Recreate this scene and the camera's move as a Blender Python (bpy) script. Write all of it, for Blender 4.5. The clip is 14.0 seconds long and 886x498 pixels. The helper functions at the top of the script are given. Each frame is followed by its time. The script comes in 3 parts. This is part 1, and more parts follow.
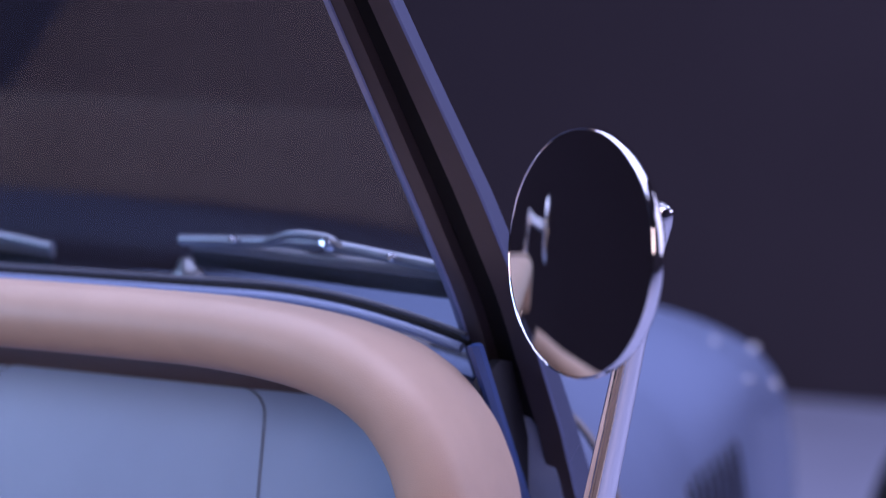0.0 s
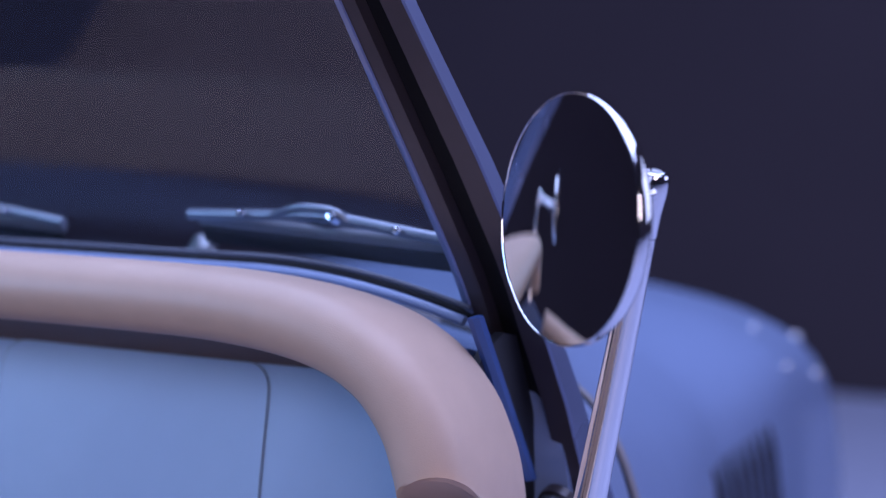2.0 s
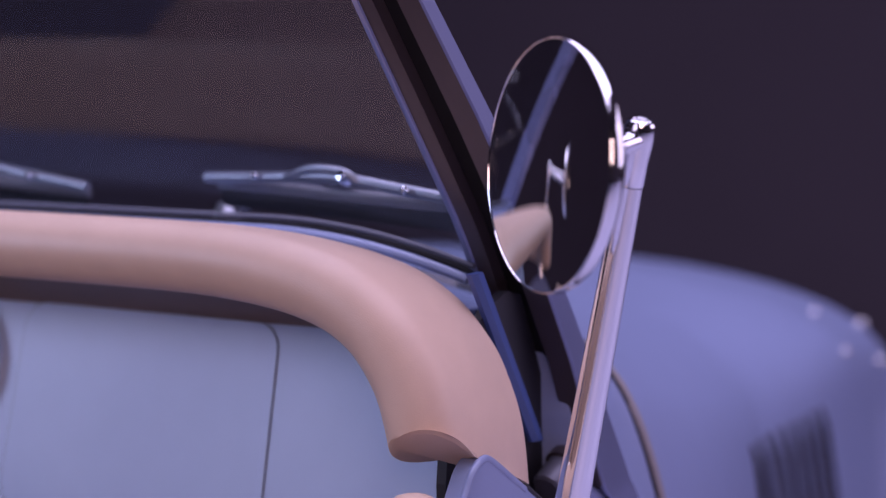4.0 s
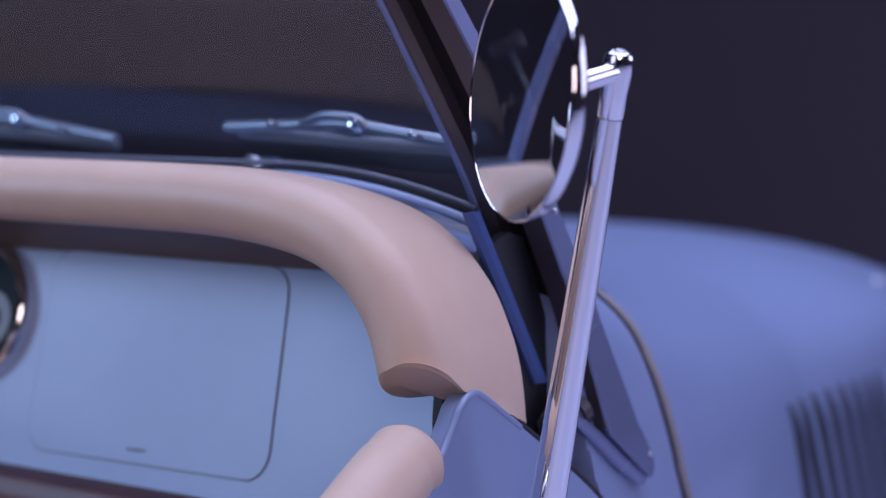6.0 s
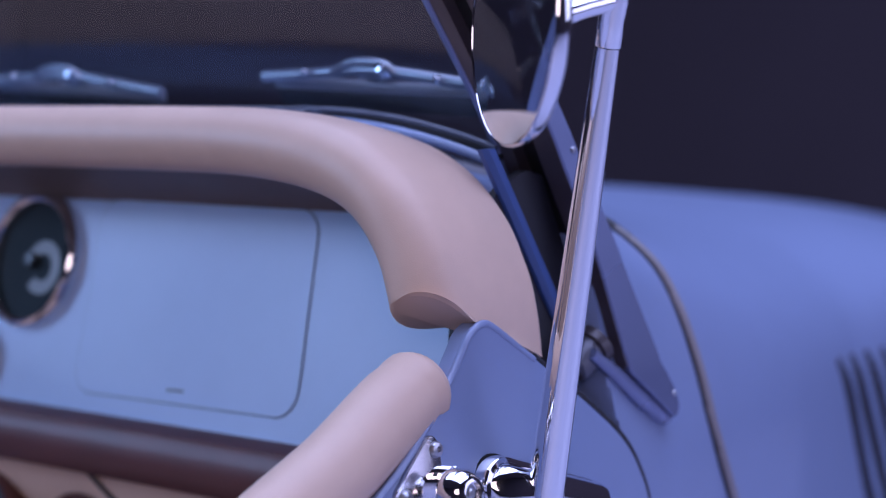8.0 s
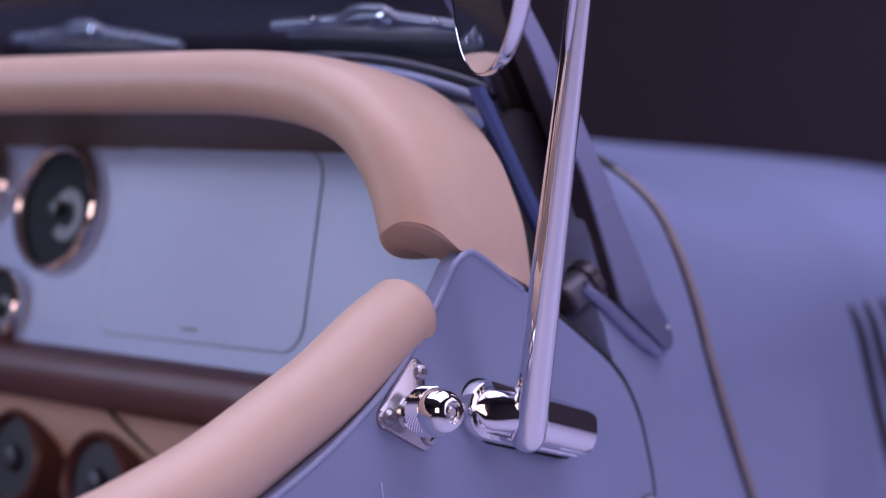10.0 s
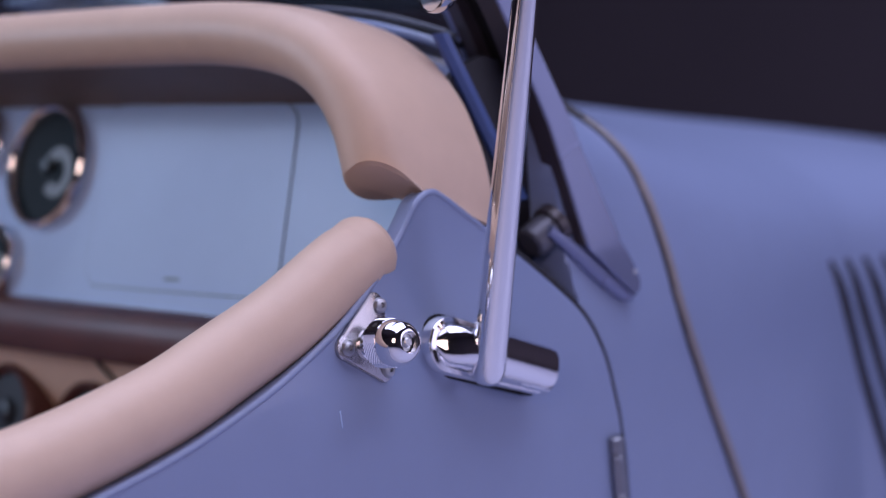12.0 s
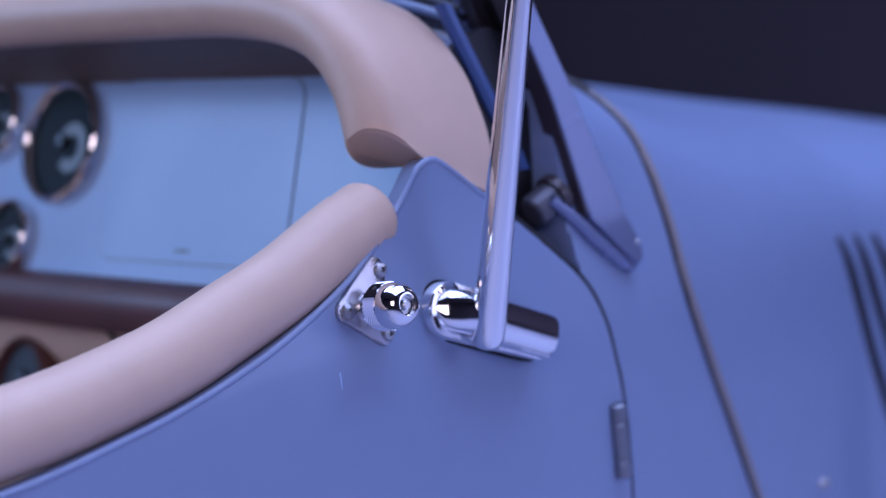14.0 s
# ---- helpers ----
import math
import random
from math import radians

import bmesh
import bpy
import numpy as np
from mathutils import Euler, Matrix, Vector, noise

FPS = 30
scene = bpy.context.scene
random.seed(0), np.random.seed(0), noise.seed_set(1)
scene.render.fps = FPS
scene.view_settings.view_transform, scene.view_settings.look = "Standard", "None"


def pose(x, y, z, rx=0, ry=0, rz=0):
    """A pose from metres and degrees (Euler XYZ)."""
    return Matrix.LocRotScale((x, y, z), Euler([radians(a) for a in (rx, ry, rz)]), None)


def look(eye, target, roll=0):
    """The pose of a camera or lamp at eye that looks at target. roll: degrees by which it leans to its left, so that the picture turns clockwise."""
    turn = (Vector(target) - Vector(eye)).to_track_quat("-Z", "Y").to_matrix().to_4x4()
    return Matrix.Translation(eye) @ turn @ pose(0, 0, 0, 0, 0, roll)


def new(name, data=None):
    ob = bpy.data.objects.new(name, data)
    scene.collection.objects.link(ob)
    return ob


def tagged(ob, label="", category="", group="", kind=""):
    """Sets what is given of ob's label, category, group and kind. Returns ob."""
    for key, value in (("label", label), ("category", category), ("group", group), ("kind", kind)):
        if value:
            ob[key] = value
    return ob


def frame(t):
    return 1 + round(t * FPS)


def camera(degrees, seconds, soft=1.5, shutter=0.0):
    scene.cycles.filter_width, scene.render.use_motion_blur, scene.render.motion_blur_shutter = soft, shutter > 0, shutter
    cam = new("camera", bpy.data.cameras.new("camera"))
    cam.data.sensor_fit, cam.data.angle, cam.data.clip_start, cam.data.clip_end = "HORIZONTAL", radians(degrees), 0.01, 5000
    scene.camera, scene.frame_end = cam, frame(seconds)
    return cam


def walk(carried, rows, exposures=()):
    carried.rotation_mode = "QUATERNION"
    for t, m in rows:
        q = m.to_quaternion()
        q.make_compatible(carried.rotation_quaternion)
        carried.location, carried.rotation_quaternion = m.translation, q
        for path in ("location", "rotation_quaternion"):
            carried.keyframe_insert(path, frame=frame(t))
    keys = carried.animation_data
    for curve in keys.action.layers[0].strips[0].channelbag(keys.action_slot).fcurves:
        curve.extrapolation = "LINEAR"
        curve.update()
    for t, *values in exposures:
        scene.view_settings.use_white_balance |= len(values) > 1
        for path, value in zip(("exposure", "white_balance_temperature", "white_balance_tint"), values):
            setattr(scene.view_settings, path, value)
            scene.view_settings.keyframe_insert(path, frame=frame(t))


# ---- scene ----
cam = camera(26.0, 14.0, soft=1.15)
cam.data.dof.use_dof = True
cam.data.dof.focus_distance = 0.98
cam.data.dof.aperture_fstop = 4.6

PATH = [
    (0, (1.0057, -0.9091, 1.2652), (0.0966, 0.8506, 0.9881), -1.02),
    (0.5, (1.0099, -0.9005, 1.2616), (0.0877, 0.8525, 0.9845), -0.95),
    (1, (1.0173, -0.8943, 1.2564), (0.0811, 0.8515, 0.9811), -1.03),
    (1.5, (1.0243, -0.8942, 1.2532), (0.0758, 0.8448, 0.9768), -1.19),
    (2, (1.0355, -0.8823, 1.2473), (0.0593, 0.8414, 0.9718), -1.18),
    (2.5, (1.0453, -0.8773, 1.2440), (0.0476, 0.8337, 0.9666), -1.24),
    (3, (1.0577, -0.8691, 1.2350), (0.0348, 0.8279, 0.9634), -1.32),
    (5.5, (1.1391, -0.8277, 1.1907), (-0.0279, 0.7761, 0.9346), -1.82),
    (6, (1.1543, -0.8215, 1.1825), (-0.0378, 0.7638, 0.9261), -1.91),
    (6.5, (1.1708, -0.8157, 1.1739), (-0.0470, 0.7502, 0.9190), -2.00),
    (7, (1.1868, -0.8094, 1.1650), (-0.0608, 0.7329, 0.9107), -2.25),
    (7.5, (1.2032, -0.8044, 1.1581), (-0.0724, 0.7148, 0.9028), -2.44),
    (8, (1.2168, -0.8025, 1.1461), (-0.0812, 0.6988, 0.8984), -2.53),
    (10.5, (1.2951, -0.7968, 1.1085), (-0.0778, 0.6353, 0.8550), -3.27),
    (11, (1.3079, -0.7947, 1.0987), (-0.0730, 0.6303, 0.8482), -3.38),
    (11.5, (1.3184, -0.7934, 1.0912), (-0.0687, 0.6255, 0.8412), -3.36),
    (12, (1.3325, -0.7922, 1.0826), (-0.0621, 0.6198, 0.8351), -3.51),
    (12.5, (1.3387, -0.7898, 1.0748), (-0.0612, 0.6174, 0.8294), -3.61),
    (13, (1.3471, -0.7901, 1.0712), (-0.0617, 0.6078, 0.8243), -3.56),
    (13.5, (1.3535, -0.7911, 1.0689), (-0.0621, 0.5998, 0.8211), -3.59),
    (14, (1.3573, -0.7923, 1.0652), (-0.0623, 0.5948, 0.8190), -3.63),
]
EXPOSURES = [
    (0, 0, 5464, 12),
    (0.5, 0, 5001, 0),
    (1, 0, 4720, -9),
    (1.5, 0, 4707, -7),
    (2, 0, 4895, 5),
    (2.5, 0, 5452, 17),
    (3, 0, 5949, 23),
    (4.2, 0, 6330, 27),
    (5.5, 0, 5934, 14),
    (6, 0, 5455, 4),
    (6.5, 0, 5011, -6),
    (7, 0, 4721, -12),
    (7.5, 0, 4821, -7),
    (8, 0, 5040, 8),
    (9.2, 0, 5944, 21),
    (10.5, 0, 6591, 21),
    (11, 0, 6734, 19),
    (11.5, 0, 6463, 11),
    (12, 0, 6067, 3),
    (12.5, 0, 5505, -2),
    (13, 0, 5042, -5),
    (13.5, 0, 4851, -2),
    (14, 0, 4807, 4),
]
walk(cam, [(t, look(eye, target, roll)) for t, eye, target, roll in PATH], EXPOSURES)

# ---- light ----
world = bpy.data.worlds.new("studio_dark")
scene.world = world
world.use_nodes = True
world.node_tree.nodes["Background"].inputs[0].default_value = (0.35, 0.36, 0.62, 1)
world.node_tree.nodes["Background"].inputs[1].default_value = 0.03


def softbox(name, eye, target, size_x, size_y, watts, colour):
    data = bpy.data.lights.new(name, "AREA")
    data.shape, data.size, data.size_y, data.energy, data.color = "RECTANGLE", size_x, size_y, watts, colour
    ob = new(name, data)
    ob.matrix_world = look(eye, target)
    return ob


softbox("overhead_softbox", (0.6, 0.6, 3.9), (0.6, 0.6, 0.0), 4.2, 3.4, 172, (0.75, 0.70, 1.0))
softbox("front_side_softbox", (4.9, 3.0, 2.3), (0.5, 0.5, 0.95), 4.0, 3.0, 74, (0.80, 0.69, 0.97))
softbox("rear_side_softbox", (3.0, -3.2, 2.4), (0.4, 0.0, 0.95), 1.8, 1.4, 40, (1.0, 0.68, 0.62))
softbox("left_softbox", (-2.8, -3.0, 2.6), (0.3, 0.0, 0.95), 2.0, 1.6, 76, (0.58, 0.68, 0.98))


# ---- materials ----
def material(name, colour, rough=0.5, metal=0.0, coat=0.0, vary=0.08, scale=40.0, bump=0.0, bump_scale=600.0, spec=0.5, flake=0.0):
    m = bpy.data.materials.new(name)
    m.use_nodes = True
    nt = m.node_tree
    b = nt.nodes["Principled BSDF"]
    b.inputs["Roughness"].default_value = rough
    b.inputs["Metallic"].default_value = metal
    b.inputs["Coat Weight"].default_value = coat
    b.inputs["Coat Roughness"].default_value = 0.06
    b.inputs["Specular IOR Level"].default_value = spec
    tc = nt.nodes.new("ShaderNodeTexCoord")
    n1 = nt.nodes.new("ShaderNodeTexNoise")
    n1.inputs["Scale"].default_value, n1.inputs["Detail"].default_value = scale, 5.0
    n2 = nt.nodes.new("ShaderNodeTexNoise")
    n2.inputs["Scale"].default_value, n2.inputs["Detail"].default_value = scale * 0.12, 2.0
    nt.links.new(tc.outputs["Object"], n1.inputs["Vector"])
    nt.links.new(tc.outputs["Object"], n2.inputs["Vector"])
    add = nt.nodes.new("ShaderNodeMath")
    add.operation = "ADD"
    nt.links.new(n1.outputs["Fac"], add.inputs[0])
    nt.links.new(n2.outputs["Fac"], add.inputs[1])
    ramp = nt.nodes.new("ShaderNodeMapRange")
    ramp.inputs["From Min"].default_value, ramp.inputs["From Max"].default_value = 0.6, 1.4
    ramp.inputs["To Min"].default_value, ramp.inputs["To Max"].default_value = 1 - vary, 1 + vary
    nt.links.new(add.outputs[0], ramp.inputs["Value"])
    mul = nt.nodes.new("ShaderNodeVectorMath")
    mul.operation = "SCALE"
    mul.inputs[0].default_value = colour
    nt.links.new(ramp.outputs[0], mul.inputs["Scale"])
    nt.links.new(mul.outputs[0], b.inputs["Base Color"])
    r2 = nt.nodes.new("ShaderNodeMapRange")
    r2.inputs["From Min"].default_value, r2.inputs["From Max"].default_value = 0.3, 0.7
    r2.inputs["To Min"].default_value, r2.inputs["To Max"].default_value = rough * 0.85, min(1.0, rough * 1.15)
    nt.links.new(n2.outputs["Fac"], r2.inputs["Value"])
    nt.links.new(r2.outputs[0], b.inputs["Roughness"])
    if bump:
        n3 = nt.nodes.new("ShaderNodeTexNoise")
        n3.inputs["Scale"].default_value, n3.inputs["Detail"].default_value = bump_scale, 4.0
        nt.links.new(tc.outputs["Object"], n3.inputs["Vector"])
        bp = nt.nodes.new("ShaderNodeBump")
        bp.inputs["Strength"].default_value, bp.inputs["Distance"].default_value = bump, 0.0006
        nt.links.new(n3.outputs["Fac"], bp.inputs["Height"])
        nt.links.new(bp.outputs[0], b.inputs["Normal"])
    return m


PAINT = material("satin_blue_grey_paint", (0.238, 0.293, 0.472), 0.42, 0.0, 0.35, 0.03, 30, 0.02, 900)
DASH_PAINT = material("dash_paint", (0.385, 0.50, 0.74), 0.42, 0.0, 0.1, 0.03, 30, 0.05, 1500)
LEATHER = material("cream_leather", (0.645, 0.475, 0.36), 0.46, 0.0, 0.0, 0.05, 60, 0.25, 1400)
CHROME = material("polished_chrome", (0.86, 0.86, 0.88), 0.075, 1.0, 0.0, 0.02, 20)
MIRROR = material("mirror_silver", (0.80, 0.82, 0.84), 0.005, 1.0, 0.0, 0.01, 5)
SATIN = material("satin_metal", (0.45, 0.45, 0.48), 0.3, 1.0, 0.0, 0.05, 80)
RUBBER = material("black_rubber", (0.012, 0.012, 0.014), 0.75, 0.0, 0.0, 0.1, 80, spec=0.2)
FRAME_DARK = material("dark_anodised_frame", (0.062, 0.051, 0.060), 0.36, 0.25, 0.0, 0.08, 60)
FRAME = material("windscreen_frame_paint", (0.19, 0.215, 0.36), 0.3, 0.5, 0.2, 0.03, 40)
WOOD = material("teak_wood", (0.088, 0.031, 0.027), 0.45, 0.0, 0.1, 0.25, 25, 0.2, 200)
DARK = material("black_plastic", (0.015, 0.016, 0.02), 0.35, 0.0, 0.0, 0.1, 60)
DIAL = material("dial_face", (0.014, 0.022, 0.026), 0.6, 0.0, 0.0, 0.1, 60, spec=0.15)
DIALW = material("dial_print", (0.18, 0.20, 0.21), 0.5)
WIPER = material("wiper_metal", (0.29, 0.30, 0.34), 0.36, 1.0, 0.0, 0.05, 80)
WALL = material("studio_wall", (0.056, 0.044, 0.053), 0.9, 0.0, 0.0, 0.10, 1.5, spec=0.1)
FLOOR = material("studio_floor", (0.52, 0.53, 0.70), 0.5, 0.0, 0.0, 0.06, 3.0)
PIPING = material("grey_piping", (0.27, 0.25, 0.26), 0.35, 0.0, 0.0, 0.1, 60)
SHADED_LEATHER = material("dark_taupe_leather", (0.17, 0.13, 0.12), 0.55, 0.0, 0.0, 0.08, 60, 0.25, 1400)
CLAMP = material("dull_grey_metal", (0.12, 0.12, 0.15), 0.5, 0.4, 0.0, 0.08, 60)
RECESS_SHADE = material("dark_lining", (0.013, 0.012, 0.017), 0.6, 0.0, 0.0, 0.1, 80, 0.2, 900)
SHADED_BLUE = material("deep_blue_paint", (0.05, 0.09, 0.26), 0.36, 0.0, 0.2, 0.04, 60)
BLADE = material("grey_wiper_blade", (0.17, 0.17, 0.19), 0.4, 0.3, 0.0, 0.1, 80)
PLATE = material("brushed_plate", (0.50, 0.48, 0.50), 0.28, 1.0, 0.0, 0.06, 90)
STEEL = material("shadow_gap", (0.02, 0.02, 0.025), 0.7)

GLASS = bpy.data.materials.new("windscreen_glass")
GLASS.use_nodes = True
_nt = GLASS.node_tree
_nt.nodes.remove(_nt.nodes["Principled BSDF"])
_clear, _gloss, _mix = (_nt.nodes.new(n) for n in ("ShaderNodeBsdfTransparent", "ShaderNodeBsdfGlossy", "ShaderNodeMixShader"))
_clear.inputs[0].default_value = (0.90, 0.93, 0.94, 1)
_gloss.inputs["Roughness"].default_value = 0.0
_mix.inputs[0].default_value = 0.038
_nt.links.new(_clear.outputs[0], _mix.inputs[1])
_nt.links.new(_gloss.outputs[0], _mix.inputs[2])
_nt.links.new(_mix.outputs[0], _nt.nodes["Material Output"].inputs["Surface"])


# ---- mesh helpers ----
def part(name, bm, mat, parent=None, label="", smooth=True):
    me = bpy.data.meshes.new(name)
    bmesh.ops.recalc_face_normals(bm, faces=bm.faces[:])
    bm.to_mesh(me)
    bm.free()
    me.materials.append(mat)
    if smooth:
        for p in me.polygons:
            p.use_smooth = True
        me.set_sharp_from_angle(angle=radians(38))
    ob = new(name, me)
    if parent is not None:
        ob.parent = parent
    if label:
        ob["label"] = label
    return ob


def sheet(grid, closed=False, bm=None):
    """Quads between rows of points."""
    bm = bm or bmesh.new()
    vs = [[bm.verts.new(p) for p in row] for row in grid]
    for a, b in zip(vs, vs[1:]):
        n = len(a)
        for i in range(n if closed else n - 1):
            j = (i + 1) % n
            bm.faces.new((a[i], a[j], b[j], b[i]))
    return bm, vs


def capped(bm, vs):
    bm.faces.new(vs[0][::-1])
    bm.faces.new(vs[-1])
    return bm


def smooth_line(points, n):
    """A Catmull-Rom line through points."""
    p = [Vector(q) for q in points]
    p = [p[0] * 2 - p[1], *p, p[-1] * 2 - p[-2]]
    out = []
    m = len(p) - 3
    for k in range(n + 1):
        s = k / n * m
        i = min(int(s), m - 1)
        u = s - i
        a, b, c, d = p[i:i + 4]
        out.append(0.5 * (2 * b + (c - a) * u + (2 * a - 5 * b + 4 * c - d) * u * u + (3 * b - a - 3 * c + d) * u ** 3))
    return out


def tube(points, radii, sides=20, squash=1.0, up=(0, 0, 1), caps=True, bm=None):
    points = [Vector(p) for p in points]
    grid = []
    for i, p in enumerate(points):
        d = (points[min(i + 1, len(points) - 1)] - points[max(i - 1, 0)]).normalized()
        a = d.cross(Vector(up))
        a = a.normalized() if a.length > 1e-4 else d.orthogonal().normalized()
        b = a.cross(d)
        r = radii[i] if hasattr(radii, "__len__") else radii
        grid.append([p + r * (math.cos(t) * a + squash * math.sin(t) * b) for t in (2 * math.pi * k / sides for k in range(sides))])
    bm, vs = sheet(grid, True, bm)
    if caps:
        capped(bm, vs)
    return bm


def turned(profile, origin, axis, sides=32, bm=None):
    """A lathe: profile of (radius, along)."""
    axis = Vector(axis).normalized()
    a = axis.orthogonal().normalized()
    b = axis.cross(a)
    o = Vector(origin)
    grid = [[o + axis * h + max(r, 1e-5) * (math.cos(t) * a + math.sin(t) * b) for t in (2 * math.pi * k / sides for k in range(sides))] for r, h in profile]
    bm, vs = sheet(grid, True, bm)
    return bm


def block(size, m, bevel=0.002, bm=None):
    out = bmesh.new()
    bmesh.ops.create_cube(out, size=1)
    bmesh.ops.scale(out, vec=size, verts=out.verts)
    if bevel:
        bmesh.ops.bevel(out, geom=out.edges[:], offset=bevel, segments=3, profile=0.5, affect="EDGES")
    bmesh.ops.transform(out, matrix=m, verts=out.verts)
    return out


def plate(outline, normal, thick):
    """A flat plate of an outline of points, rising along normal."""
    bm = bmesh.new()
    n = Vector(normal).normalized() * thick
    lo = [bm.verts.new(Vector(p)) for p in outline]
    hi = [bm.verts.new(Vector(p) + n) for p in outline]
    k = len(lo)
    for i in range(k):
        bm.faces.new((lo[i], lo[(i + 1) % k], hi[(i + 1) % k], hi[i]))
    bm.faces.new(hi)
    bm.faces.new(lo[::-1])
    edges = [e for e in bm.edges if e.verts[0] in hi and e.verts[1] in hi]
    bmesh.ops.bevel(bm, geom=edges, offset=min(0.0012, thick * 0.45), segments=2, profile=0.5, affect="EDGES")
    return bm


def rounded(corners, radius, seg=6):
    """A polygon with rounded corners, in 2D."""
    out = []
    n = len(corners)
    for i in range(n):
        p = Vector(corners[i])
        a = (Vector(corners[i - 1]) - p).normalized()
        b = (Vector(corners[(i + 1) % n]) - p).normalized()
        half = a.angle(b) / 2
        cut = radius / math.tan(half)
        c = p + (a + b).normalized() * radius / math.sin(half)
        s, e = p + a * cut - c, p + b * cut - c
        for k in range(seg + 1):
            v = s.lerp(e, k / seg)
            out.append(c + v.normalized() * radius)
    return out


def knots(x, table):
    """A smooth curve through (place, value) pairs that does not overshoot."""
    xs, ys = [a for a, _ in table], [b for _, b in table]
    if x <= xs[0]:
        return ys[0]
    if x >= xs[-1]:
        return ys[-1]
    i = max(k for k in range(len(xs) - 1) if xs[k] <= x)

    def slope(k):
        if k == 0 or k == len(xs) - 1:
            return 0.0
        a, b = (ys[k] - ys[k - 1]) / (xs[k] - xs[k - 1]), (ys[k + 1] - ys[k]) / (xs[k + 1] - xs[k])
        return 2 * a * b / (a + b) if a * b > 0 else 0.0

    h = xs[i + 1] - xs[i]
    u = (x - xs[i]) / h
    return (2 * u ** 3 - 3 * u ** 2 + 1) * ys[i] + (u ** 3 - 2 * u ** 2 + u) * h * slope(i) + (3 * u ** 2 - 2 * u ** 3) * ys[i + 1] + (u ** 3 - u ** 2) * h * slope(i + 1)


# ---- the body's form ----
CROWN = [(-0.06, 1.085), (0.05, 1.083), (0.15, 1.065), (0.3, 1.032), (0.5, 1.004), (0.7, 0.974), (0.9, 0.946), (1.0, 0.931), (1.1, 0.916), (1.18, 0.895), (1.25, 0.858), (1.31, 0.79), (1.35, 0.69)]
BOXY = [(0.05, 10.0), (0.12, 9.0), (0.2, 7.2), (0.35, 5.2), (0.5, 4.3), (0.8, 3.6), (1.3, 3.2)]


def flank(y, z):
    """The half width of the body at a height, before its shoulder rounds in."""
    d = max(y - 0.1, 0.0)
    e = 0.3 * d * d if d < 0.3 else 0.027 + 0.18 * (min(d, 0.45) - 0.3) + 0.09 * max(d - 0.45, 0.0)
    k = min(max(z - 0.85, 0.0) / 0.12, 1.0)
    tuck = 0.0125 * k * k * (3 - 2 * k)
    return 0.6005 - 0.1 * (y + 0.1) - tuck - e - 0.10 * max(0.62 - z, 0.0)


def shell(y, z):
    h = knots(y, CROWN)
    base = min(0.80, h - 0.14)
    q = min(max((z - base) / (h - base), 0.0), 1.0)
    return flank(y, z) * math.sqrt(max(0.0, 1 - q ** knots(y, BOXY)))


def height_steps(y, n, low=0.35):
    """Heights up one flank, closer together towards the crown."""
    h = knots(y, CROWN)
    return [low + (h - low) * (1 - (1 - k / n) ** 2.6) for k in range(n + 1)]


HOOD_SEAM = [(0.35, 0.50), (0.58, 0.362), (0.706, 0.295), (0.763, 0.263), (0.826, 0.227), (0.88, 0.202), (0.921, 0.195), (0.952, 0.189), (0.98, 0.184), (1.003, 0.176), (1.02, 0.164), (1.10, 0.11)]
DOOR_TOP = [(-1.0, 0.93), (-0.75, 0.885), (-0.55, 0.866), (-0.42, 0.864), (-0.359, 0.867), (-0.327, 0.870), (-0.293, 0.875), (-0.257, 0.881), (-0.218, 0.890), (-0.175, 0.903),
            (-0.129, 0.922), (-0.096, 0.942), (-0.075, 0.959), (-0.0635, 0.9705), (-0.0555, 0.979), (-0.044, 0.983), (-0.032, 0.979), (0.004, 0.956), (0.048, 0.925), (0.083, 0.896),
            (0.099, 0.871), (0.108, 0.844), (0.115, 0.814), (0.119, 0.75), (0.122, 0.5)]


def hood_seam(z):
    return knots(z, HOOD_SEAM)


# ---- the studio ----
def slab(name, low, high, mat, label, category):
    size = [b - a for a, b in zip(low, high)]
    mid = [(a + b) / 2 for a, b in zip(low, high)]
    return tagged(part(name, block(size, pose(*mid), 0), mat, None, "", False), label, category, "", "structure")


W, E, N, Q, H = -6.0, 6.0, 4.6, -6.0, 4.6
slab("floor", (W, Q, -0.1), (E, N, 0), FLOOR, "pale smooth studio floor", "floor")
slab("wall_north", (W, N, -0.1), (E, N + 0.1, H), WALL, "dark violet-grey studio backdrop wall", "wall")
slab("wall_south", (W, Q - 0.1, -0.1), (E, Q, H), WALL, "dark violet-grey studio wall", "wall")
slab("wall_west", (W - 0.1, Q - 0.1, -0.1), (W, N + 0.1, H), WALL, "dark violet-grey studio backdrop wall", "wall")
slab("wall_east", (E, Q - 0.1, -0.1), (E + 0.1, N + 0.1, H), WALL, "dark violet-grey studio wall", "wall")
slab("ceiling", (W - 0.1, Q - 0.1, H), (E + 0.1, N + 0.1, H + 0.1), WALL, "dark studio ceiling", "ceiling")

# ---- the car ----
car = tagged(new("roadster"), "pale blue-grey open roadster with cream leather and chrome trim", "car")


